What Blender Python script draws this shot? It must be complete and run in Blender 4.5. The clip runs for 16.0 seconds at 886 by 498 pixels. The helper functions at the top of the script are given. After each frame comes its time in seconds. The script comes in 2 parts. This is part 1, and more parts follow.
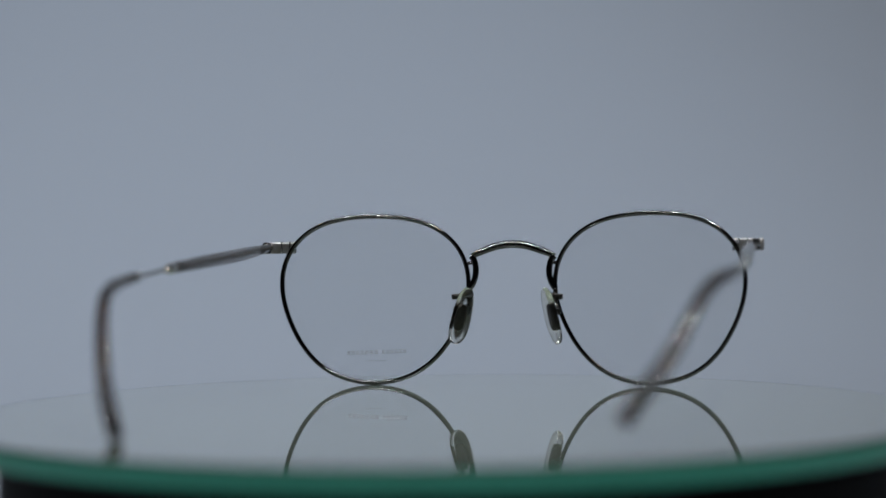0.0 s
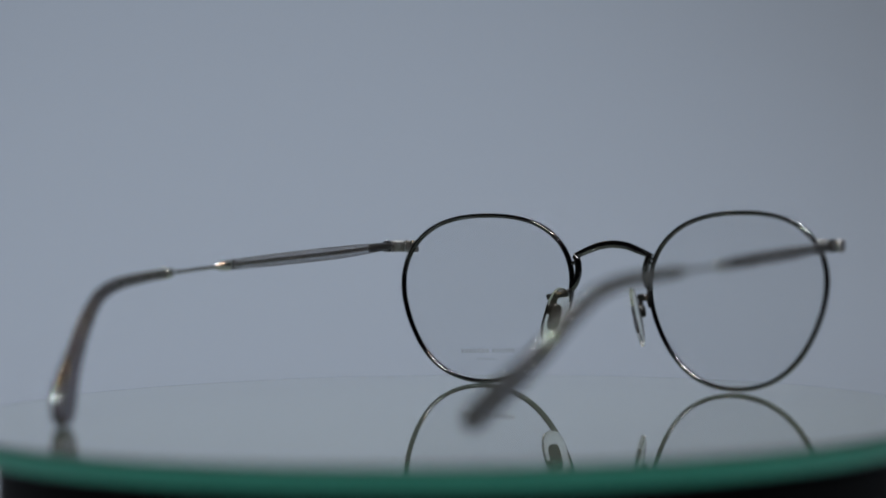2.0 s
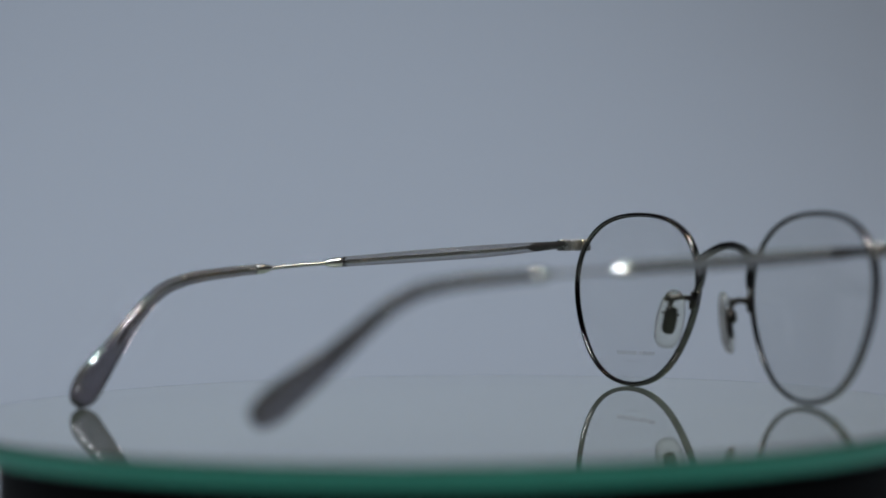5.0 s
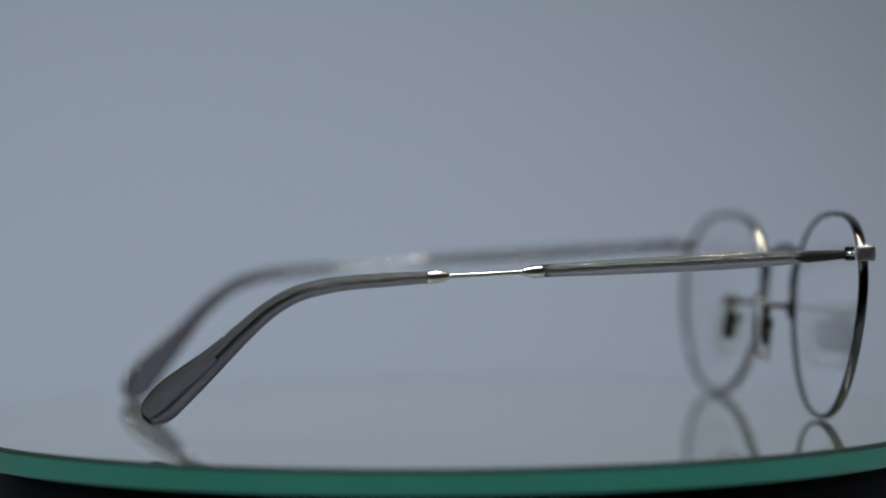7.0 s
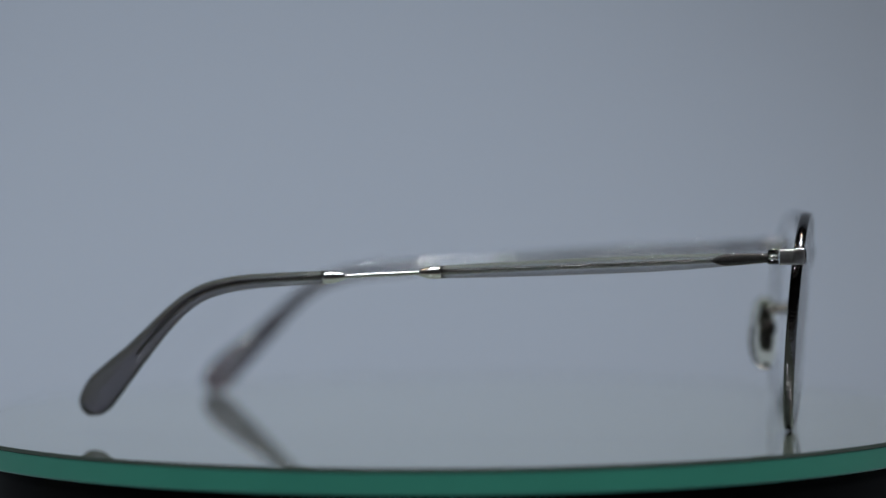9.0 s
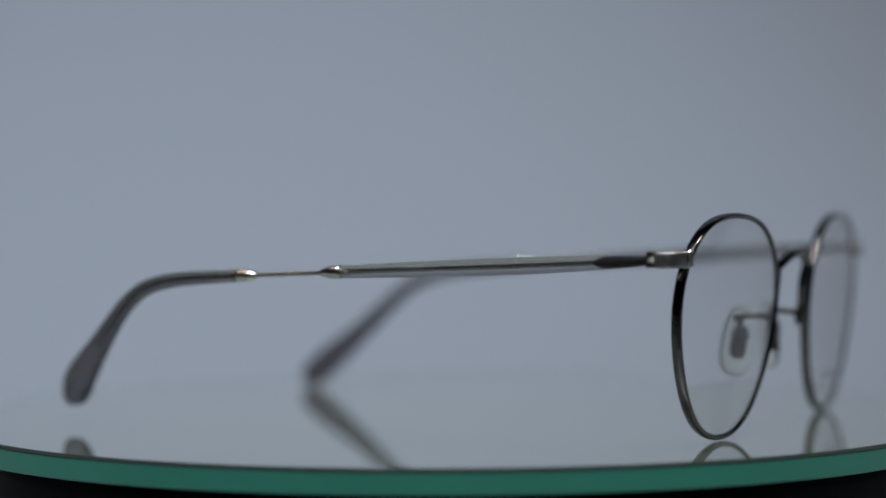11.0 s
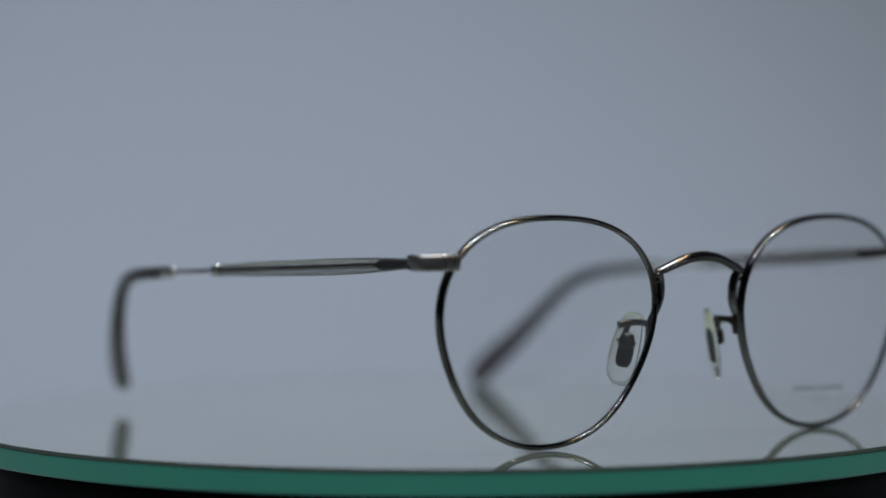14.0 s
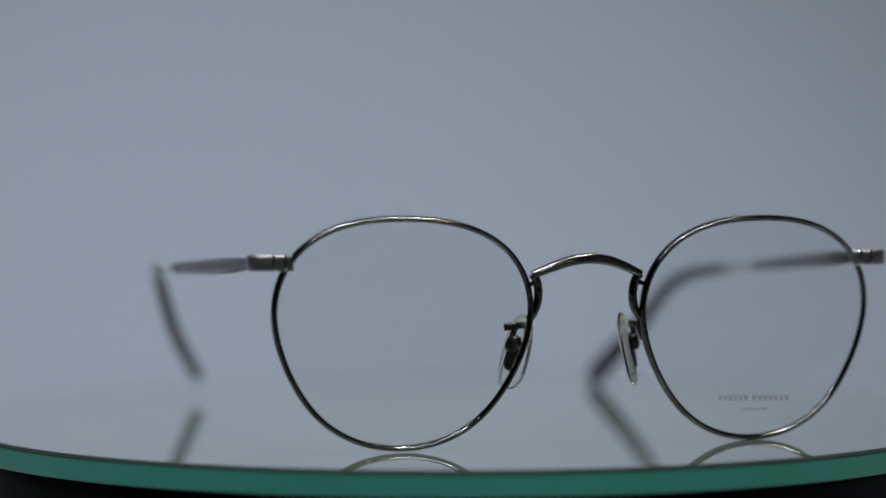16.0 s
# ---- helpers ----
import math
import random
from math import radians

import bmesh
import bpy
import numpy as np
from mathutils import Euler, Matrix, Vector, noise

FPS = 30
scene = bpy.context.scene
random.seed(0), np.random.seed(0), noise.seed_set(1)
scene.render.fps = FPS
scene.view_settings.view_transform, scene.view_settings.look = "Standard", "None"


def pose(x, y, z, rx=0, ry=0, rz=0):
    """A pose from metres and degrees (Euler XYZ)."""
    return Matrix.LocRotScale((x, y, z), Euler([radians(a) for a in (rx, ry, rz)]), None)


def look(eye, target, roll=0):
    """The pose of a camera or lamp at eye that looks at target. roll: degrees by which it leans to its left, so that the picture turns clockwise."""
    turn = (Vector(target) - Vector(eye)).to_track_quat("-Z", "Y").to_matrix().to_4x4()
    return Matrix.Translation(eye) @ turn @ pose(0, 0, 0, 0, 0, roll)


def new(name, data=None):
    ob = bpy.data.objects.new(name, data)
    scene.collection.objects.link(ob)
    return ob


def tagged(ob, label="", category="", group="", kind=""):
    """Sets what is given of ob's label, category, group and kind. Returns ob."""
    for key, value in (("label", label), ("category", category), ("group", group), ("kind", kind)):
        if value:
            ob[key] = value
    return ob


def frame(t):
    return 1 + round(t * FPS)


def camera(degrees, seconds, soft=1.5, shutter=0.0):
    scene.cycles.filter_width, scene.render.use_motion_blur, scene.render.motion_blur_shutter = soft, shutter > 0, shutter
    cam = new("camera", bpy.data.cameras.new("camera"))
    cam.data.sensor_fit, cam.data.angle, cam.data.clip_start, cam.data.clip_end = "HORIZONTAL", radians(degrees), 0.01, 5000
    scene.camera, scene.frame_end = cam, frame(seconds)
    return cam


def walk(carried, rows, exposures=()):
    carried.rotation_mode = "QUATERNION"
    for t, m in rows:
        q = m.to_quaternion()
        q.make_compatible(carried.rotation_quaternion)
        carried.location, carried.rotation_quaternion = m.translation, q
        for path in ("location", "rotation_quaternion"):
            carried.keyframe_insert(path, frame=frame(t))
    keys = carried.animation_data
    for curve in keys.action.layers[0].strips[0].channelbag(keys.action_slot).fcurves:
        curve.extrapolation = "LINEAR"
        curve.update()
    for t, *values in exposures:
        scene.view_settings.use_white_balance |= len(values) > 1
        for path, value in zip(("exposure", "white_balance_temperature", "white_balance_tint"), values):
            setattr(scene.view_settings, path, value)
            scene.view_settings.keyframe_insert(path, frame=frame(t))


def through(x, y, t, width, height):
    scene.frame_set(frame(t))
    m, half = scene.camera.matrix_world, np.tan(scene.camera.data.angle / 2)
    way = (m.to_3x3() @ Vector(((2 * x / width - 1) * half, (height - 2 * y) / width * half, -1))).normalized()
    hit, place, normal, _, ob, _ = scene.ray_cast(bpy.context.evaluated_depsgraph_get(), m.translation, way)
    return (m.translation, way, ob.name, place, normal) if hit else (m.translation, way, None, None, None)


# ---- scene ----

MM = 0.001
EYE = Vector((0.0, -0.52327, 0.04885))
PITCH, YAW, ROLL = 0.0211, -0.00794, -0.00758
cam = camera(21.906, 16.0, soft=1.5)
cam.data.dof.use_dof = True
cam.data.dof.aperture_fstop = 5.8
WAY = Vector((math.sin(YAW) * math.cos(PITCH), math.cos(YAW) * math.cos(PITCH), -math.sin(PITCH)))
NEAR = look(EYE, EYE + WAY, math.degrees(ROLL))
FAR = look(EYE - WAY * 0.00918, EYE + WAY, math.degrees(ROLL))
# the tripod stands still; the view tightens by a hair's breadth when the lens refocuses
walk(cam, [(0, FAR), (5.1, FAR), (6.4, NEAR), (16.0, NEAR)])
scene.view_settings.exposure = 0.0

# turn of the table in degrees, second by second, and the slight lean of its plate
TURN = [168.55, 158.06, 148.0, 138.27, 128.8, 119.54, 110.42, 101.37, 92.37, 83.35,
        74.28, 65.13, 55.86, 46.45, 36.89, 27.17, 17.26]
LEAN = pose(0, 0, 0, math.degrees(-0.00017), math.degrees(0.00415), 0)
AXIS, DISC_OFF, DISC_R, DISC_T = (-0.0019, -0.0001), (0.0022, 0.0010), 0.1132, 0.0051
GLASSES_OFF = (0.00176, 0.00152)
TABLE_Z = -0.045

# ---- light ----
world = bpy.data.worlds.new("room_air")
scene.world = world
world.use_nodes = True
world.node_tree.nodes["Background"].inputs[0].default_value = (0.55, 0.62, 0.75, 1)
world.node_tree.nodes["Background"].inputs[1].default_value = 0.02


def area_lamp(name, eye, target, size, power, colour, size_y=None):
    data = bpy.data.lights.new(name, "AREA")
    data.energy, data.color, data.size = power, colour, size
    if size_y:
        data.shape, data.size_y = "RECTANGLE", size_y
    ob = new(name, data)
    ob.matrix_world = look(eye, target)
    return ob


def spot_lamp(name, eye, target, power, colour, cone, radius):
    data = bpy.data.lights.new(name, "SPOT")
    data.energy, data.color, data.spot_size, data.spot_blend, data.shadow_soft_size = power, colour, radians(cone), 1.0, radius
    ob = new(name, data)
    ob.matrix_world = look(eye, target)
    return ob


# added spot on the paper behind; its pool imitates lens vignetting at the corners
spot_lamp("backdrop_spotlight", (-0.35, 0.20, 1.55), (-0.13, 0.70, -0.06), 55.0, (0.84, 0.93, 1.03), 38, 0.06)
# ceiling lights on the turntable
area_lamp("ceiling_light", (0.46, -0.20, 1.55), (0, 0, 0), 0.10, 6.8, (0.88, 0.95, 1.0))
area_lamp("ceiling_light", (-0.60, -0.95, 1.5), (0, 0, 0), 0.12, 8.4, (0.88, 0.95, 1.0))
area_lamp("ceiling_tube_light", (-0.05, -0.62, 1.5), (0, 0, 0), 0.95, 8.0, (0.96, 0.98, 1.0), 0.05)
area_lamp("warm_ceiling_light", (0.75, -0.15, 1.5), (0, 0, 0), 0.06, 2.2, (1.0, 0.72, 0.45))
area_lamp("warm_ceiling_light", (-0.85, 0.35, 1.5), (0, 0, 0), 0.06, 1.3, (1.0, 0.72, 0.45))
# added tight spots that strengthen glints on the glasses, no known fixtures
spot_lamp("display_spotlight", (-0.25, -0.30, 1.5), (0, 0, 0), 55.0, (0.88, 0.95, 1.0), 14, 0.025)
spot_lamp("display_spotlight", (0.36, -0.34, 1.45), (0, 0, 0), 55.0, (0.90, 0.96, 1.0), 14, 0.025)
spot_lamp("warm_display_spotlight", (0.45, 0.25, 1.45), (0, 0, 0), 20.0, (1.0, 0.66, 0.36), 14, 0.025)


# ---- materials ----
def mat(name, colour, rough=0.5, metal=0.0, grain=0.0, grain_scale=200, bump=0.0, bump_scale=400, rough_var=0.0, second=None,
        blotch_scale=40, **inputs):
    m = bpy.data.materials.new(name)
    m.use_nodes = True
    nt = m.node_tree
    b = nt.nodes["Principled BSDF"]
    b.inputs["Base Color"].default_value = (*colour, 1)
    b.inputs["Roughness"].default_value = rough
    b.inputs["Metallic"].default_value = metal
    for key, value in inputs.items():
        b.inputs[key.replace("_", " ")].default_value = value
    tc = nt.nodes.new("ShaderNodeTexCoord")

    def noise_tex(scale, detail):
        n = nt.nodes.new("ShaderNodeTexNoise")
        n.inputs["Scale"].default_value, n.inputs["Detail"].default_value = scale, detail
        nt.links.new(tc.outputs["Object"], n.inputs["Vector"])
        return n
    if grain or second:
        big, small = noise_tex(blotch_scale, 3), noise_tex(grain_scale, 4)
        mix = nt.nodes.new("ShaderNodeMix")
        mix.data_type = "RGBA"
        mix.inputs["A"].default_value = (*colour, 1)
        mix.inputs["B"].default_value = (*(second or [c * 0.6 for c in colour]), 1)
        add = nt.nodes.new("ShaderNodeMath")
        add.operation = "MULTIPLY_ADD"
        nt.links.new(small.outputs["Fac"], add.inputs[0])
        add.inputs[1].default_value = 0.5
        nt.links.new(big.outputs["Fac"], add.inputs[2])
        ramp = nt.nodes.new("ShaderNodeMapRange")
        ramp.inputs["From Min"].default_value, ramp.inputs["From Max"].default_value = 0.55, 0.95
        ramp.inputs["To Max"].default_value = grain or 1.0
        nt.links.new(add.outputs[0], ramp.inputs["Value"])
        nt.links.new(ramp.outputs["Result"], mix.inputs["Factor"])
        nt.links.new(mix.outputs["Result"], b.inputs["Base Color"])
        if rough_var:
            rr = nt.nodes.new("ShaderNodeMapRange")
            rr.inputs["To Min"].default_value, rr.inputs["To Max"].default_value = rough - rough_var, rough + rough_var
            nt.links.new(small.outputs["Fac"], rr.inputs["Value"])
            nt.links.new(rr.outputs["Result"], b.inputs["Roughness"])
    if bump:
        n = noise_tex(bump_scale, 3)
        bp = nt.nodes.new("ShaderNodeBump")
        bp.inputs["Strength"].default_value = bump
        bp.inputs["Distance"].default_value = 0.0002
        nt.links.new(n.outputs["Fac"], bp.inputs["Height"])
        nt.links.new(bp.outputs["Normal"], b.inputs["Normal"])
    return m


PEWTER = mat("antique_pewter", (0.158, 0.158, 0.164), 0.055, 1.0, grain=0.85, grain_scale=700, second=(0.066, 0.058, 0.055),
             blotch_scale=150, bump=0.6, bump_scale=900, rough_var=0.03)
SATIN = mat("satin_pewter", (0.38, 0.375, 0.375), 0.38, 1.0, grain=0.7, grain_scale=1400, second=(0.17, 0.15, 0.14),
            blotch_scale=260, bump=0.35, bump_scale=2200, rough_var=0.08)
CHROME = mat("polished_steel", (0.66, 0.655, 0.645), 0.19, 1.0, grain=0.4, grain_scale=700, bump=0.08, bump_scale=900, rough_var=0.05)
STEELWIRE = mat("steel_wire", (0.42, 0.418, 0.416), 0.24, 1.0, grain=0.3, grain_scale=700, bump=0.1, bump_scale=900, rough_var=0.06)
DARKSTEEL = mat("dark_steel", (0.055, 0.052, 0.05), 0.30, 1.0, grain=0.5, grain_scale=900, bump=0.15, bump_scale=1500)
def acetate(name, colour, second, through, ior, worn, polish, gloss, clear=None):
    """Smoky clear acetate that loses its polish towards a grazing view."""
    m = mat(name, colour, 0.1, 0.0, grain=0.35, grain_scale=300, second=second, blotch_scale=60, Transmission_Weight=through, IOR=ior,
            Specular_IOR_Level=gloss)
    nt = m.node_tree
    lw, mr = nt.nodes.new("ShaderNodeLayerWeight"), nt.nodes.new("ShaderNodeMapRange")
    lw.inputs["Blend"].default_value = 0.5
    mr.inputs["From Min"].default_value, mr.inputs["From Max"].default_value = 0.35, 0.95
    mr.inputs["To Min"].default_value, mr.inputs["To Max"].default_value = polish, worn
    nt.links.new(lw.outputs["Facing"], mr.inputs["Value"])
    b = nt.nodes["Principled BSDF"]
    nt.links.new(mr.outputs["Result"], b.inputs["Roughness"])
    if clear:  # the base colour grows clearer towards the front end
        tc, xyz, fade, mix = (nt.nodes.new("ShaderNode" + k) for k in ("TexCoord", "SeparateXYZ", "MapRange", "Mix"))
        mix.data_type = "RGBA"
        fade.inputs["From Min"].default_value, fade.inputs["From Max"].default_value = 0.018, 0.062
        mix.inputs["A"].default_value = (*clear, 1)
        nt.links.new(tc.outputs["Object"], xyz.inputs[0])
        nt.links.new(xyz.outputs["Y"], fade.inputs["Value"])
        nt.links.new(fade.outputs["Result"], mix.inputs["Factor"])
        nt.links.new(b.inputs["Base Color"].links[0].from_socket, mix.inputs["B"])
        nt.links.new(mix.outputs["Result"], b.inputs["Base Color"])
    return m


ACETATE = acetate("smoky_acetate", (0.20, 0.182, 0.194), (0.135, 0.118, 0.126), 0.97, 1.36, 0.12, 0.07, 0.25, (0.38, 0.36, 0.36))
CLEARSLEEVE = acetate("clear_grey_acetate", (0.58, 0.57, 0.575), (0.46, 0.445, 0.45), 0.97, 1.38, 0.10, 0.04, 0.45)
LENS = mat("clear_demo_lens", (0.97, 0.975, 0.975), 0.0, 0.0, Transmission_Weight=1.0, IOR=1.45)
SILICONE = mat("clear_silicone", (0.96, 0.955, 0.88), 0.04, 0.0, bump=0.05, bump_scale=500, Transmission_Weight=1.0, IOR=1.30)
PRINT = mat("grey_lens_print", (0.15, 0.15, 0.16), 0.6, grain=0.3, grain_scale=3000, Alpha=0.20)
GLASSTOP = mat("glossy_glass_face", (0.136, 0.163, 0.143), 0.012, 0.0, grain=0.25, grain_scale=60, blotch_scale=9, IOR=1.6,
               Coat_Weight=1.0, Coat_Roughness=0.01, Coat_IOR=1.52)
GREENEDGE = mat("green_glass_edge", (0.048, 0.26, 0.188), 0.3, 0.0, grain=0.5, grain_scale=90, second=(0.039, 0.215, 0.157),
                blotch_scale=22, bump=0.1, bump_scale=700)
# polished chamfer: the dark room it would mirror is put into its colour
BEVEL = mat("bevel_dark_reflection", (0.022, 0.030, 0.027), 0.6, grain=0.4, grain_scale=500, bump=0.1, bump_scale=900, Specular_IOR_Level=0.0)
BLACKPLASTIC = mat("black_plastic", (0.003, 0.003, 0.0033), 0.7, grain=0.4, grain_scale=400, bump=0.1, bump_scale=900, Specular_IOR_Level=0.2)
PAPER = mat("blue_grey_paper_sweep", (0.240, 0.268, 0.315), 0.9, grain=0.10, grain_scale=40, second=(0.219, 0.247, 0.294), blotch_scale=3,
            bump=0.05, bump_scale=300)
DARKWALL = mat("dark_grey_paint", (0.06, 0.06, 0.065), 0.8, grain=0.3, grain_scale=30, blotch_scale=2)
DARKWOOD = mat("dark_table_laminate", (0.06, 0.055, 0.05), 0.5, grain=0.5, grain_scale=60, blotch_scale=8)


# ---- mesh helpers ----
def mesh_from(name, verts, faces, smooth=True):
    me = bpy.data.meshes.new(name)
    me.from_pydata([tuple(v) for v in verts], [], faces)
    me.validate()
    if smooth:
        me.polygons.foreach_set("use_smooth", [True] * len(me.polygons))
    me.update()
    return me


def part(name, me, material, parent, label=""):
    ob = new(name, me)
    me.materials.append(material)
    ob.parent = parent
    if label:
        tagged(ob, label)
    return ob


def section(a, b, n=14, power=2.0):
    """Rounded section with half axes a (side) and b (up)."""
    out = []
    for k in range(n):
        t = 2 * math.pi * k / n
        c, s = math.cos(t), math.sin(t)
        out.append((a * math.copysign(abs(c) ** (2 / power), c), b * math.copysign(abs(s) ** (2 / power), s)))
    return out


def sweep(name, pts, sizes, side, n=14, power=2.0, closed=False, merge=None):
    """A bar along pts (millimetres); sizes: half axes (along the side direction, across it) at each point."""
    verts, faces, m = [], [], len(pts)
    P = [Vector(p) for p in pts]
    for i in range(m):
        a, b = (P[i - 1], P[(i + 1) % m]) if closed else (P[max(i - 1, 0)], P[min(i + 1, m - 1)])
        t = (b - a).normalized()
        sd = Vector(side[i] if isinstance(side, list) else side)
        sd = (sd - t * sd.dot(t)).normalized()
        up = sd.cross(t)
        for x, y in section(*sizes[i], n, power):
            verts.append((P[i] + sd * x + up * y) * MM)
    for i in range(m if closed else m - 1):
        j = (i + 1) % m
        for k in range(n):
            l = (k + 1) % n
            faces.append((i * n + k, j * n + k, j * n + l, i * n + l))
    if not closed:
        faces.append(tuple(range(n)))
        faces.append(tuple(reversed(range((m - 1) * n, m * n))))
    return mesh_from(name, verts, faces)


def smooth_path(pts, steps=6):
    """Catmull-Rom through rows of numbers."""
    A = np.array(pts, float)
    A = np.vstack([2 * A[0] - A[1], A, 2 * A[-1] - A[-2]])
    out = []
    for i in range(1, len(A) - 2):
        for k in range(steps):
            u = k / steps
            p0, p1, p2, p3 = A[i - 1:i + 3]
            out.append(0.5 * (2 * p1 + (p2 - p0) * u + (2 * p0 - 5 * p1 + 4 * p2 - p3) * u * u + (3 * p1 - p0 - 3 * p2 + p3) * u ** 3))
    out.append(A[-2])
    return [tuple(v) for v in out]


def lathe(name, profile, n=96, centre=(0, 0), scale=1.0, smooth=True):
    """Turned form round the vertical axis; profile of (radius, height)."""
    verts, faces, m = [], [], len(profile)
    for r, z in profile:
        for k in range(n):
            t = 2 * math.pi * k / n
            verts.append(((centre[0] + r * math.cos(t)) * scale, (centre[1] + r * math.sin(t)) * scale, z * scale))
    for i in range(m - 1):
        for k in range(n):
            l = (k + 1) % n
            faces.append((i * n + k, i * n + l, (i + 1) * n + l, (i + 1) * n + k))
    faces.append(tuple(reversed(range(n))))
    faces.append(tuple(range((m - 1) * n, m * n)))
    me = mesh_from(name, verts, faces, smooth)
    return me


def slab(name, lo, hi, bevel=0.0, scale=1.0):
    bm = bmesh.new()
    bmesh.ops.create_cube(bm, size=1.0)
    for v in bm.verts:
        v.co = Vector([(lo[i] + hi[i]) / 2 + v.co[i] * (hi[i] - lo[i]) for i in range(3)]) * scale
    if bevel:
        bmesh.ops.bevel(bm, geom=bm.edges[:], offset=bevel * scale, segments=3, affect="EDGES", profile=0.5)
    me = bpy.data.meshes.new(name)
    bm.to_mesh(me)
    bm.free()
    return me


# ---- room, table, backdrop ----
def setting():
    h, w, d = 2.4, 2.2, 2.2
    zf = -0.80
    part("floor", slab("floor", (-w, -d, zf - 0.1), (w, d, zf)), DARKWALL, None)
    part("ceiling", slab("ceiling", (-w, -d, zf + h + 0.4), (w, d, zf + h + 0.5)), DARKWALL, None)
    part("wall_north", slab("wall_north", (-w, d, zf), (w, d + 0.1, zf + h + 0.4)), DARKWALL, None)
    part("wall_south", slab("wall_south", (-w, -d - 0.1, zf), (w, -d, zf + h + 0.4)), DARKWALL, None)
    part("wall_east", slab("wall_east", (w, -d, zf), (w + 0.1, d, zf + h + 0.4)), DARKWALL, None)
    part("wall_west", slab("wall_west", (-w - 0.1, -d, zf), (-w, d, zf + h + 0.4)), DARKWALL, None)
    for name, label in (("floor", "dark grey painted floor of the studio"), ("ceiling", "dark grey painted studio ceiling"),
                        ("wall_north", "dark grey painted studio wall"), ("wall_south", "dark grey painted studio wall"),
                        ("wall_east", "dark grey painted studio wall"), ("wall_west", "dark grey painted studio wall")):
        tagged(bpy.data.objects[name], label, "room", "", "structure")
    table = tagged(new("table"), "dark laminate table under the white paper sweep", "table")
    table.location = (0, 0.35, zf)
    part("tabletop", slab("tabletop", (-0.9, -0.65, TABLE_Z - 0.032 - zf), (0.9, 0.6, TABLE_Z - 0.002 - zf), 0.003), DARKWOOD, table)
    for x in (-0.84, 0.84):
        for y in (-0.59, 0.54):
            part("leg", slab("leg", (x - 0.03, y - 0.03, 0), (x + 0.03, y + 0.03, TABLE_Z - 0.033 - zf), 0.003), DARKWOOD, table)
    # one sheet of paper, lying flat and curving up behind
    prof = [(-0.16, TABLE_Z)]
    prof += [(0.45 + 0.38 * math.sin(a), TABLE_Z + 0.38 * (1 - math.cos(a))) for a in [radians(k * 6) for k in range(15)]]
    prof += [(0.83, TABLE_Z + 0.6), (0.83, 1.25)]
    verts, faces = [], []
    for y, z in prof:
        for x in (-1.0, 1.0):
            verts.append((x, y, z))
    k = len(prof)
    for y, z in prof:
        for x in (-1.0, 1.0):
            verts.append((x, y + 0.0015 if z > TABLE_Z + 0.2 else y, z - (0.0015 if z <= TABLE_Z + 0.2 else 0)))
    for i in range(k - 1):
        faces.append((2 * i, 2 * i + 1, 2 * i + 3, 2 * i + 2))
        faces.append((2 * k + 2 * i, 2 * k + 2 * i + 2, 2 * k + 2 * i + 3, 2 * k + 2 * i + 1))
    sheet = part("backdrop", mesh_from("backdrop", verts, faces), PAPER, None)
    tagged(sheet, "plain pale blue-grey paper sweep curving up behind the turntable", "backdrop", "", "structure")


def turntable():
    root = tagged(new("turntable"), "rotating display turntable with a green-edged glass disc on a black base", "turntable")
    root.location = (*AXIS, TABLE_Z)
    zt = -TABLE_Z
    base = part("base", lathe("base", [(0.086, 0.0), (0.1034, 0.0), (0.1042, 0.0015), (0.1042, zt - DISC_T - 0.0035), (0.1034, zt - DISC_T - 0.0015),
                                (0.086, zt - DISC_T - 0.0012)], 128), BLACKPLASTIC, root, "matt black plastic base")
    disc = new("glass_disc", lathe("glass_disc", [(DISC_R - 0.0012, -DISC_T), (DISC_R - 0.0008, -DISC_T + 0.0004), (DISC_R - 0.0008, -0.0004),
                                                  (DISC_R - 0.0008, -0.0002), (DISC_R - 0.0007, 0.0)], 256, smooth=False))
    disc.data.materials.append(GLASSTOP)
    disc.parent = root
    disc.location = (0, 0, zt)
    tagged(disc, "glossy round glass plate with a mirror-like face")
    rim = [(DISC_R - 0.0007, -DISC_T), (DISC_R - 0.0002, -DISC_T + 0.0001), (DISC_R, -DISC_T + 0.0004), (DISC_R, -DISC_T + 0.0005), (DISC_R, -0.0007), (DISC_R, -0.00065),
           (DISC_R - 0.0004, -0.0005), (DISC_R - 0.0007, -0.0004)]
    n, verts, faces = 256, [], []
    for r, z in rim:
        for k in range(n):
            t = 2 * math.pi * k / n
            verts.append((r * math.cos(t), r * math.sin(t), z))
    for i in range(len(rim)):
        for k in range(n):
            l, j = (k + 1) % n, (i + 1) % len(rim)
            faces.append((i * n + k, i * n + l, j * n + l, j * n + k))
    part("disc_edge", mesh_from("disc_edge", verts, faces), GREENEDGE, disc, "green polished glass edge")
    ring = [(DISC_R - 0.0009, -0.0001), (DISC_R - 0.0007, 0.00002), (DISC_R + 0.00004, -0.00062), (DISC_R + 0.00004, -0.00072), (DISC_R - 0.0003, -0.0007)]
    verts, faces = [], []
    for r, z in ring:
        for k in range(n):
            t = 2 * math.pi * k / n
            verts.append((r * math.cos(t), r * math.sin(t), z))
    for i in range(len(ring)):
        for k in range(n):
            l, j = (k + 1) % n, (i + 1) % len(ring)
            faces.append((i * n + k, i * n + l, j * n + l, j * n + k))
    part("bevel", mesh_from("bevel", verts, faces, False), BEVEL, disc, "glass bevel coloured dark for the dark room it would mirror")
    return disc


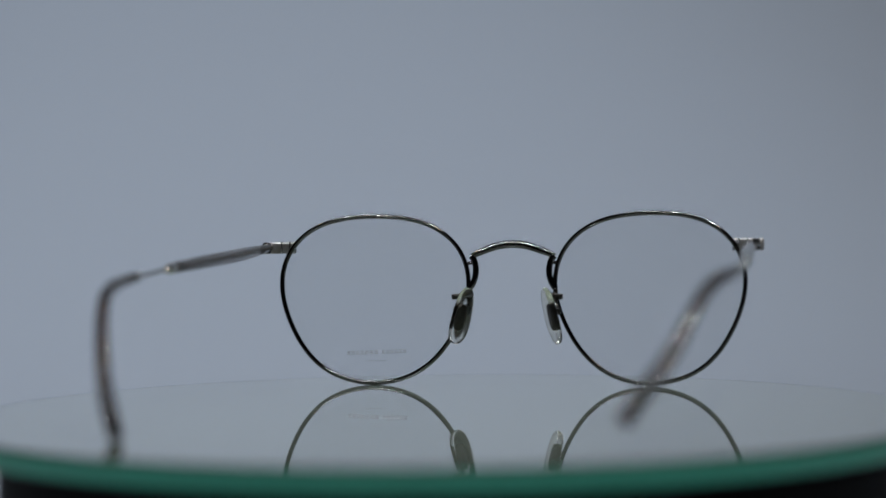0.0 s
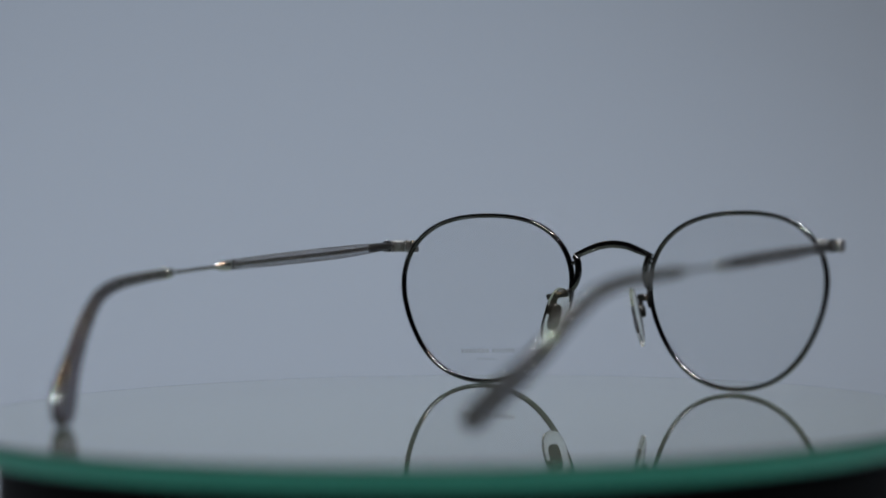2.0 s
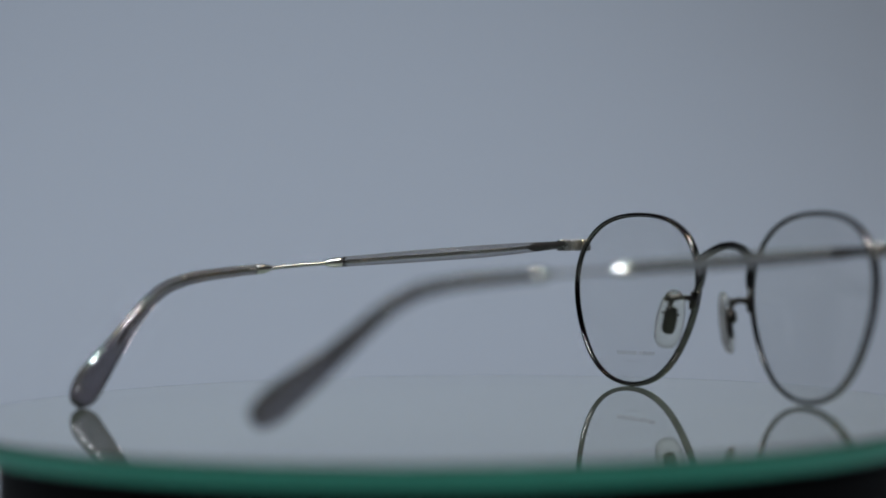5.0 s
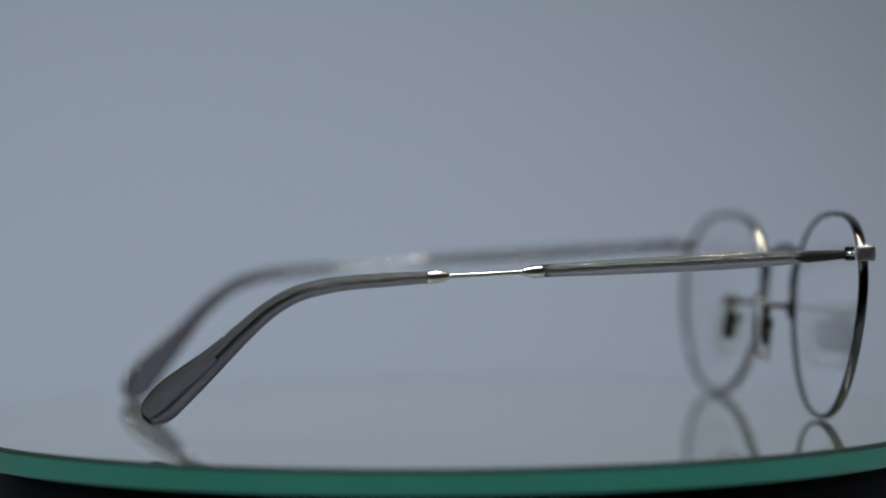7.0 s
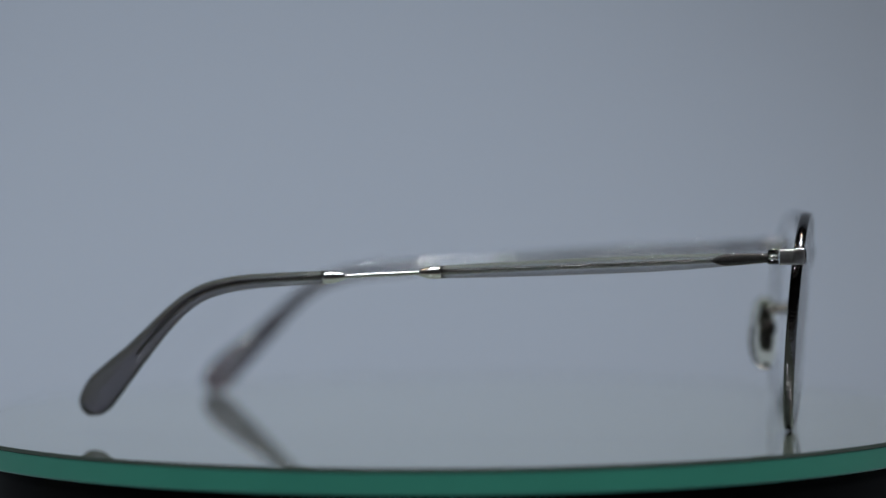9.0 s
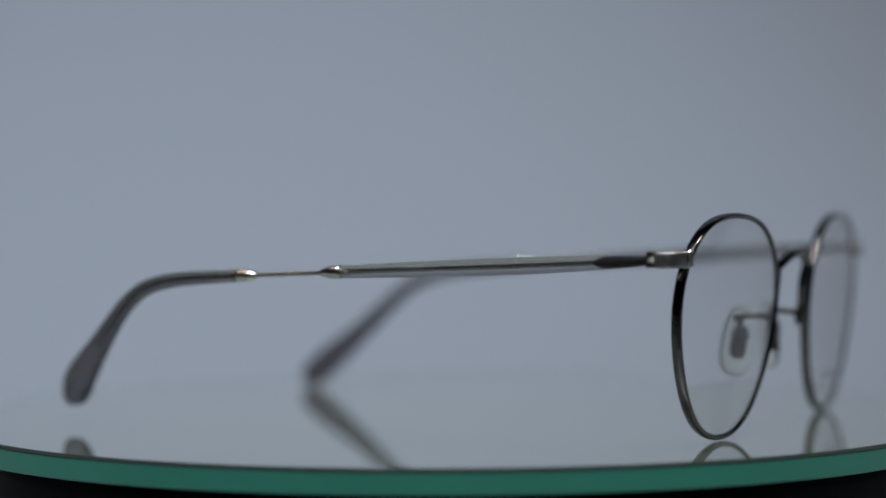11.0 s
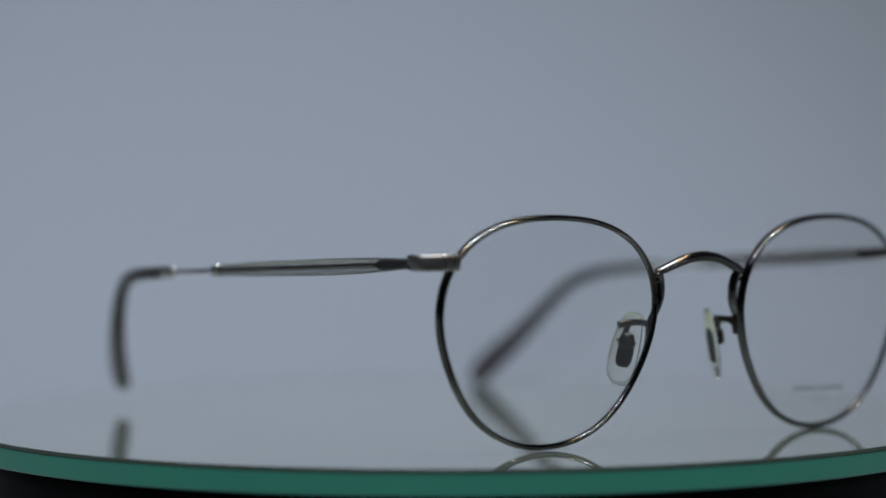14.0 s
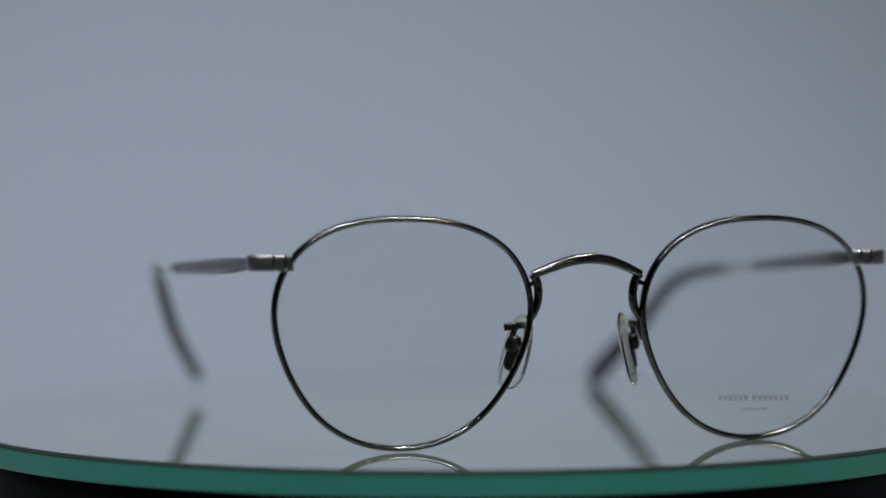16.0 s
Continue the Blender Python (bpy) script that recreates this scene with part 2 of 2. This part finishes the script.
# ---- eyeglasses: x across (sides -1 and +1), -y the front, z up, millimetres ----
LCX, LCZ = {-1: 37.0, 1: 36.99}, {-1: 23.93, 1: 23.76}
HARM = {2: (1.330, 0.056), 3: (-0.084, 1.079), 4: (-0.237, -0.006), 5: (-0.030, 0.167)}
WRAP = {-1: 0.0699, 1: 0.0830}


def rim_r(s, phi):
    return 23.80 + sum(c * math.cos(k * phi) + d * math.sin(k * phi) for k, (c, d) in HARM.items())


def front_y(s, ax, z):
    """The slanting, slightly wrapped plane of the front."""
    u = ax - LCX[s]
    return -74.6 - z * 0.0853 + WRAP[s] * u + 0.00052 * u * u


def rim_point(s, phi, grow=0.0, back=0.0):
    r = rim_r(s, phi) + grow
    ax, z = LCX[s] + r * math.cos(phi), LCZ[s] + r * math.sin(phi)
    return Vector((s * ax, front_y(s, ax, z) + back, z))


def eyewire(s, root):
    n = 144
    pts = [rim_point(s, 2 * math.pi * k / n) for k in range(n)]
    ob = part("eyewire", sweep("eyewire", pts, [(1.05, 0.60)] * n, (0, 1, 0.11), 20, 2.5, closed=True), PEWTER, root, "antique pewter metal rim")
    # fine raised bead line along the front face of the rim
    bead = []
    for k in range(n * 2):
        bead.append(rim_point(s, math.pi * k / n, 0.0, -1.0))
    part("bead_line", sweep("bead_line", bead, [(0.14, 0.20 + 0.05 * (k % 2)) for k in range(n * 2)], (0, 1, 0.11), 6, 2, closed=True), PEWTER, ob)


def lens(s, root):
    rings, n, verts, faces = 10, 96, [], []
    for side in (0, 1):
        for i in range(rings + 1):
            for k in range(n):
                phi = 2 * math.pi * k / n
                f = i / rings
                r = (rim_r(s, phi) - 0.35) * max(f, 0.002)
                ax, z = LCX[s] + r * math.cos(phi), LCZ[s] + r * math.sin(phi)
                bulge = 0.9 * (1 - f * f)
                verts.append(Vector((s * ax, front_y(s, ax, z) - bulge + (0.75 if side else -0.75), z)) * MM)
    m = (rings + 1) * n
    for i in range(rings):
        for k in range(n):
            l = (k + 1) % n
            a, b, c, d = i * n + k, i * n + l, (i + 1) * n + l, (i + 1) * n + k
            faces.append((a, b, c, d) if s < 0 else (d, c, b, a))
            faces.append((m + d, m + c, m + b, m + a) if s < 0 else (m + a, m + b, m + c, m + d))
    for k in range(n):
        l = (k + 1) % n
        a, b = rings * n + k, rings * n + l
        faces.append((a, b, m + b, m + a) if s < 0 else (m + a, m + b, b, a))
    me = mesh_from("lens", verts, faces)
    bm = bmesh.new()
    bm.from_mesh(me)
    bmesh.ops.remove_doubles(bm, verts=bm.verts[:], dist=1e-7)
    bmesh.ops.recalc_face_normals(bm, faces=bm.faces[:])
    for e in bm.edges:
        if e.calc_face_angle(0.0) > 0.6:
            e.smooth = False
    bm.to_mesh(me)
    bm.free()
    ob = part("lens", me, LENS, root, "clear demo lens")
    ob.visible_shadow = False
    return ob


def lens_print(s, lens_ob):
    """Two rows of small bars for the maker's print on the lens."""
    def surf(ax, z):
        d2 = ((ax - LCX[s]) ** 2 + (z - LCZ[s]) ** 2) / 24.0 ** 2
        return front_y(s, ax, z) - 0.9 * (1 - d2) - 0.78
    rnd = random.Random(4)
    verts, faces = [], []

    def bar(x0, x1, z0, z1):
        i = len(verts)
        for y in (0.0, 0.02):
            for x, z in ((x0, z0), (x1, z0), (x1, z1), (x0, z1)):
                verts.append(Vector((s * x, surf(x, z) - y, z)) * MM)
        faces.extend([(i, i + 1, i + 2, i + 3), (i + 4, i + 7, i + 6, i + 5), (i, i + 4, i + 5, i + 1), (i + 1, i + 5, i + 6, i + 2),
                      (i + 2, i + 6, i + 7, i + 3), (i + 3, i + 7, i + 4, i)])
    x = 28.6
    for word in (6, 7):
        for k in range(word):
            w = 0.85 + 0.25 * rnd.random()
            z0 = 8.1 + (36 - x) * 0.03
            bar(x, x + w * 0.95, z0, z0 + 1.15)
            x += w + 0.25
        x += 0.7
    x = 34.2
    for k in range(6):
        bar(x, x + 0.5, 6.15, 6.6)
        x += 1.0
    part("print", mesh_from("print", verts, faces, False), PRINT, lens_ob, "small grey printed marking")


def bridge(root):
    pts = [(-11.5, -79.2, 34.2), (-9.7, -79.4, 34.9), (-7, -79.7, 35.9), (-3.8, -80.0, 36.9), (0, -80.1, 37.3),
           (3.8, -80.0, 36.9), (7, -79.7, 35.9), (9.4, -79.4, 34.9), (11.0, -79.2, 34.2)]
    path = smooth_path(pts, 6)
    m = len(path)
    sizes = [(0.95, 0.75 + 0.28 * math.sin(math.pi * k / (m - 1))) for k in range(m)]
    br = part("bridge", sweep("bridge", path, sizes, (0, 1, 0.1), 14, 2.6), PEWTER, root, "arched pewter bridge with engraved lines")
    for off in (-0.45, 0.0, 0.45):
        line = [(p[0], p[1] - 0.93 + abs(off) * 0.12, p[2] + off) for p in path[4:-4]]
        part("engraved_line", sweep("engraved_line", line, [(0.10, 0.12)] * len(line), (0, 1, 0), 6), PEWTER, br)
    for s in (-1, 1):
        o = 0.45 if s < 0 else 0.0
        pts = [(s * (11.0 + o), -79.1, 34.2), (s * (10.2 + o), -78.9, 33.2), (s * (9.7 + o), -78.6, 31.2), (s * (9.75 + o), -78.3, 29.0), (s * (10.4 + o), -78.0, 27.0), (s * (11.5 + o), -77.8, 25.4)]
        path = smooth_path(pts, 5)
        part("strut", sweep("strut", path, [(0.95, 0.82)] * len(path), (0, 1, 0.1), 12, 2.6), PEWTER, br)
        part("strut_foot", sweep("strut_foot", smooth_path([(s * (9.9 + o), -78.75, 32.6), (s * (11.8 + o), -78.7, 32.3)], 4), [(0.7, 0.5)] * 5, (0, 1, 0.1), 10), PEWTER, br)


def nose_pad(s, root):
    # pad arm: back from the rim, ending in a short cross bar
    pts = [(s * 11.95, -77.2, 23.6), (s * 11.7, -75.8, 23.9), (s * 11.5, -74.0, 24.1), (s * 11.7, -72.4, 24.1), (s * 12.2, -71.3, 24.0), (s * 13.2, -70.9, 23.8)]
    path = smooth_path(pts, 5)
    m = len(path)
    arm = part("pad_arm", sweep("pad_arm", path, [(0.66 + 0.85 * max(0.0, 1 - 3.2 * k / m) ** 1.6, 0.66) for k in range(m)], (0, 0.3, 1), 10), DARKSTEEL, root)
    part("arm_end", sweep("arm_end", smooth_path([(s * 12.0, -71.2, 24.0), (s * 14.7, -70.6, 23.7)], 3), [(0.75, 0.75)] * 4, (0, 0, 1), 10, 3), DARKSTEEL, arm)
    part("arm_foot", sweep("arm_foot", smooth_path([(s * 11.9, -77.2, 25.6), (s * 11.9, -77.0, 23.6), (s * 12.3, -76.8, 21.0)], 4),
                           [(0.9, 0.25 + 0.5 * math.sin(math.pi * k / 8)) for k in range(9)], (0, 1, 0), 10), DARKSTEEL, arm)
    stem = smooth_path([(s * 12.4, -71.2, 23.9), (s * 12.8, -70.8, 22.8), (s * 12.9, -70.4, 21.6), (s * 12.8, -70.0, 20.6)], 4)
    part("stem", sweep("stem", stem, [(0.62, 0.62)] * len(stem), (0, 1, 0), 10), DARKSTEEL, arm)
    # silicone pad, thin rounded D form, leaning outwards below
    down = Vector((s * 0.26, 0.06, -1)).normalized()
    wide = Vector((s * 0.55, 0.83, 0))
    wide = (wide - down * wide.dot(down)).normalized()
    thin = down.cross(wide).normalized()
    if thin.x * s > 0:
        thin = -thin
    c = Vector((s * 12.0, -70.0, 18.75))
    frame_m = Matrix((wide, thin, down)).transposed()

    def shell(name, hw, ht, hh, power, centre, drop=0.0, nu=28, nv=16):
        verts, faces = [], []
        for i in range(nv + 1):
            v = -math.pi / 2 + math.pi * i / nv
            for k in range(nu):
                u = 2 * math.pi * k / nu
                cu, su, cv, sv = math.cos(u), math.sin(u), math.cos(v), math.sin(v)
                pw = lambda q, e: math.copysign(abs(q) ** e, q)
                z = hh * pw(sv, 2 / power)
                x = hw * pw(cv, 2 / power) * pw(cu, 0.8) * (1 + 0.10 * z / hh)
                y = ht * pw(cv, 2 / power) * pw(su, 0.9) + 0.012 * (x * x) * 1.2
                verts.append((centre + frame_m @ Vector((x, y, z + drop))) * MM)
        for i in range(nv):
            for k in range(nu):
                l = (k + 1) % nu
                faces.append((i * nu + k, i * nu + l, (i + 1) * nu + l, (i + 1) * nu + k))
        me = mesh_from(name, verts, faces)
        bm = bmesh.new()
        bm.from_mesh(me)
        bmesh.ops.remove_doubles(bm, verts=bm.verts[:], dist=1e-7)
        bmesh.ops.recalc_face_normals(bm, faces=bm.faces[:])
        bm.to_mesh(me)
        bm.free()
        return me
    pad = part("nose_pad", shell("nose_pad", 3.5, 1.15, 7.6, 2.6, c), SILICONE, root, "clear silicone nose pad")
    pad.visible_shadow = False
    part("pad_insert", shell("pad_insert", 1.7, 0.5, 3.6, 3.0, c - thin * 0.75, 0.4, 16, 10), DARKSTEEL, pad, "dark metal plate in the pad")
    part("pad_box", shell("pad_box", 1.6, 1.0, 1.7, 3.5, c - thin * 1.6, -1.4, 16, 8), DARKSTEEL, pad)
    part("pad_screw", shell("pad_screw", 2.1, 0.45, 0.5, 3.0, c - thin * 1.6, -1.2, 12, 8), DARKSTEEL, pad)


def endpiece(s, root):
    h = HINGE_Z[s]
    pts = [(s * 58.8, -76.3, h), (s * 61.5, -76.6, h), (s * 64.3, -76.2, h), (s * 66.0, -75.0, h), (s * 66.2, -73.6, h), (s * 66.1, -72.2, h)]
    path = smooth_path(pts, 5)
    sizes = [(1.55, 0.75)] * len(path)
    ob = part("endpiece", sweep("endpiece", path, sizes, (0, 0, 1), 16, 4.5), SATIN, root, "pewter end piece with worn edges")
    for x, y in ((62.6, -76.62), (60.3, -76.5)):
        band = [(s * (x - 0.22), y, h), (s * (x + 0.22), y, h)]
        part("band", sweep("band", band, [(1.66, 0.86)] * 2, (0, 0, 1), 16, 4.5), CHROME, ob)
    # knuckles of the hinge
    for k, z in enumerate((h + 0.98, h, h - 0.98)):
        me = lathe("knuckle", [(0.85, z - 0.45), (1.1, z - 0.36), (1.1, z + 0.36), (0.85, z + 0.45)], 20, (s * 65.3, -70.9), MM)
        part("hinge_knuckle", me, CHROME if k == 1 else PEWTER, ob)
    part("hinge_screw", lathe("hinge_screw", [(0.2, h + 1.42), (0.7, h + 1.42), (0.7, h + 1.56), (0.4, h + 1.64)], 16, (s * 65.3, -70.9), MM), CHROME, ob, "small steel screw head")


# temple line: y, z, half height; then on each side how it splays, where it starts and how it droops
LINE = [(-68.4, 36.95, 0.95), (-60, 36.6, 1.30), (-51, 36.2, 1.60), (-40, 35.76, 1.72), (-20, 35.06, 1.60), (-2.9, 34.43, 1.28)]
TAIL = [(20.6, 33.45, 1.28), (29.3, 32.94, 1.42), (36.3, 32.41, 1.52), (41.8, 31.53, 1.62), (46.9, 29.92, 1.70), (51.7, 26.94, 1.80),
        (56.7, 22.44, 2.05), (61.9, 17.3, 2.55), (66.8, 12.77, 3.3), (70.3, 9.5, 3.75), (72.4, 7.2, 3.7), (74.0, 5.6, 3.1), (74.9, 4.6, 2.0), (75.2, 4.3, 0.6)]
SPLAY = {-1: (64.98, -3.95, 33.78, -12.89, -32.02), 1: (64.70, 2.18, 30.62, -3.94, -36.10)}
START = {-1: (-2.06, -0.14), 1: (-3.25, 0.1)}
DROOP = {-1: (-0.0001, -0.6), 1: (0.0150, 1.1)}
HINGE_Z = {-1: 36.95, 1: 36.85}


def temple(s, root):
    def at(y, z):
        u = (y + 66) / 140
        x = sum(c * u ** k for k, c in enumerate(SPLAY[s]))
        slope, curl = DROOP[s]
        return (s * x, y + START[s][0] + slope * (z - 36.9), z + START[s][1] - slope * (y + 66) - curl * max(u, 0) ** 4)
    core = [at(y, z) for y, z in ((-69.6, 37.0), (-67.6, 36.95), (-65, 36.85), (-61, 36.65), (-57.5, 36.5), (-54, 36.33), (-40, 35.76), (-20, 35.06), (0, 34.31), (8, 33.98), (16, 33.64))]
    core += [at(y, z) for y, z, h in smooth_path(TAIL, 3)[:22]]
    sizes = []
    for x, y, z in core:
        sizes.append((0.40, 0.42) if y < -4 or 19 < y < 55 else (0.45, 0.48) if y <= 19 else (0.34, 0.38))
    plate = [at(y, z) for y, z in smooth_path([(-68.8, 36.97), (-66, 36.9), (-62, 36.7), (-58.5, 36.53), (-56.4, 36.45)], 3)]
    flat = [0.62, 0.66, 0.70, 0.78, 0.86, 0.94, 1.0, 1.0, 0.96, 0.84, 0.62, 0.36, 0.1]
    ob = part("temple", sweep("temple", core, sizes, (1, 0, 0), 10), STEELWIRE, root, "metal temple wire with smoky clear sleeves")
    part("hinge_plate", sweep("hinge_plate", plate, [(0.5, h) for h in flat], (1, 0, 0), 10), DARKSTEEL, ob, "dark spade-shaped end of the core wire")
    rows = smooth_path(LINE, 6)
    path = [at(y, z) for y, z, h in rows]
    part("sleeve", sweep("sleeve", path, [(h * 0.92, h) for y, z, h in rows], (1, 0, 0), 20, 2.3), CLEARSLEEVE, ob, "smoky translucent acetate sleeve")
    rows = smooth_path(TAIL, 5)
    path = [at(y, z) for y, z, h in rows]
    thick = [min(h * 0.95, 1.45 + 0.2 * min(max((y - 50) / 12, 0), 1)) for y, z, h in rows]
    lean = [(1, 0, -s * 0.2 * min(max((y - 52) / 18, 0), 1)) for y, z, h in rows]
    part("temple_tip", sweep("temple_tip", path, [(a, r[2]) for a, r in zip(thick, rows)], lean, 20, 2.3), ACETATE, ob, "smoky translucent acetate temple tip")
    for a, b in ((-3.1, 1.4), (20.8, 16.3)):
        m = 9
        rows = []
        for k in range(m):
            f = k / (m - 1)
            y = a + (b - a) * f
            z = 34.43 - (y + 2.9) * 0.98 / 23.5
            h = 1.34 if f < 0.45 else 1.34 - 0.68 * ((f - 0.45) / 0.55) ** 1.2
            rows.append((at(y, z), h))
        part("ferrule", sweep("ferrule", [r[0] for r in rows], [(r[1], r[1]) for r in rows], (1, 0, 0), 20), CHROME, ob, "polished steel ferrule")


def eyeglasses():
    root = tagged(new("eyeglasses"), "round antique-pewter eyeglasses with clear lenses and smoky temples", "eyeglasses")
    for s in (-1, 1):
        eyewire(s, root)
        ob = lens(s, root)
        if s > 0:
            lens_print(s, ob)
        else:
            y = front_y(s, 33.2, 7.5) - 0.9 * (1 - (15.9 / 24.0) ** 2) - 0.80
            speck = [(-33.2 + 0.05 * k, y - 0.02 * math.sin(k), 7.5 + 0.03 * k) for k in range(4)]
            part("dust_speck", sweep("dust_speck", speck, [(0.06, 0.08), (0.11, 0.13), (0.10, 0.12), (0.05, 0.06)], (0, 1, 0), 8), PRINT, ob)
        nose_pad(s, root)
        endpiece(s, root)
        temple(s, root)
    bridge(root)
    return root


def motions(glasses, disc, focus):
    def turned(a, off, up=0.0):
        return pose(0, 0, up, 0, 0, a) @ LEAN @ pose(*off, 0)
    walk(glasses, [(t, turned(a, GLASSES_OFF)) for t, a in enumerate(TURN)])
    walk(disc, [(t, turned(a, DISC_OFF, -TABLE_Z)) for t, a in enumerate(TURN)])
    # the autofocus holds the far rim, then pulls to the near one
    walk(focus, [(t, pose(0, y, 0.03)) for t, y in ((0, 0.078), (5.0, 0.078), (6.5, -0.056), (8, -0.060), (9.5, -0.072), (16, -0.073))])


setting()
DISC = turntable()
GLASSES = eyeglasses()
FOCUS = new("focus_point")
cam.data.dof.focus_object = FOCUS
motions(GLASSES, DISC, FOCUS)
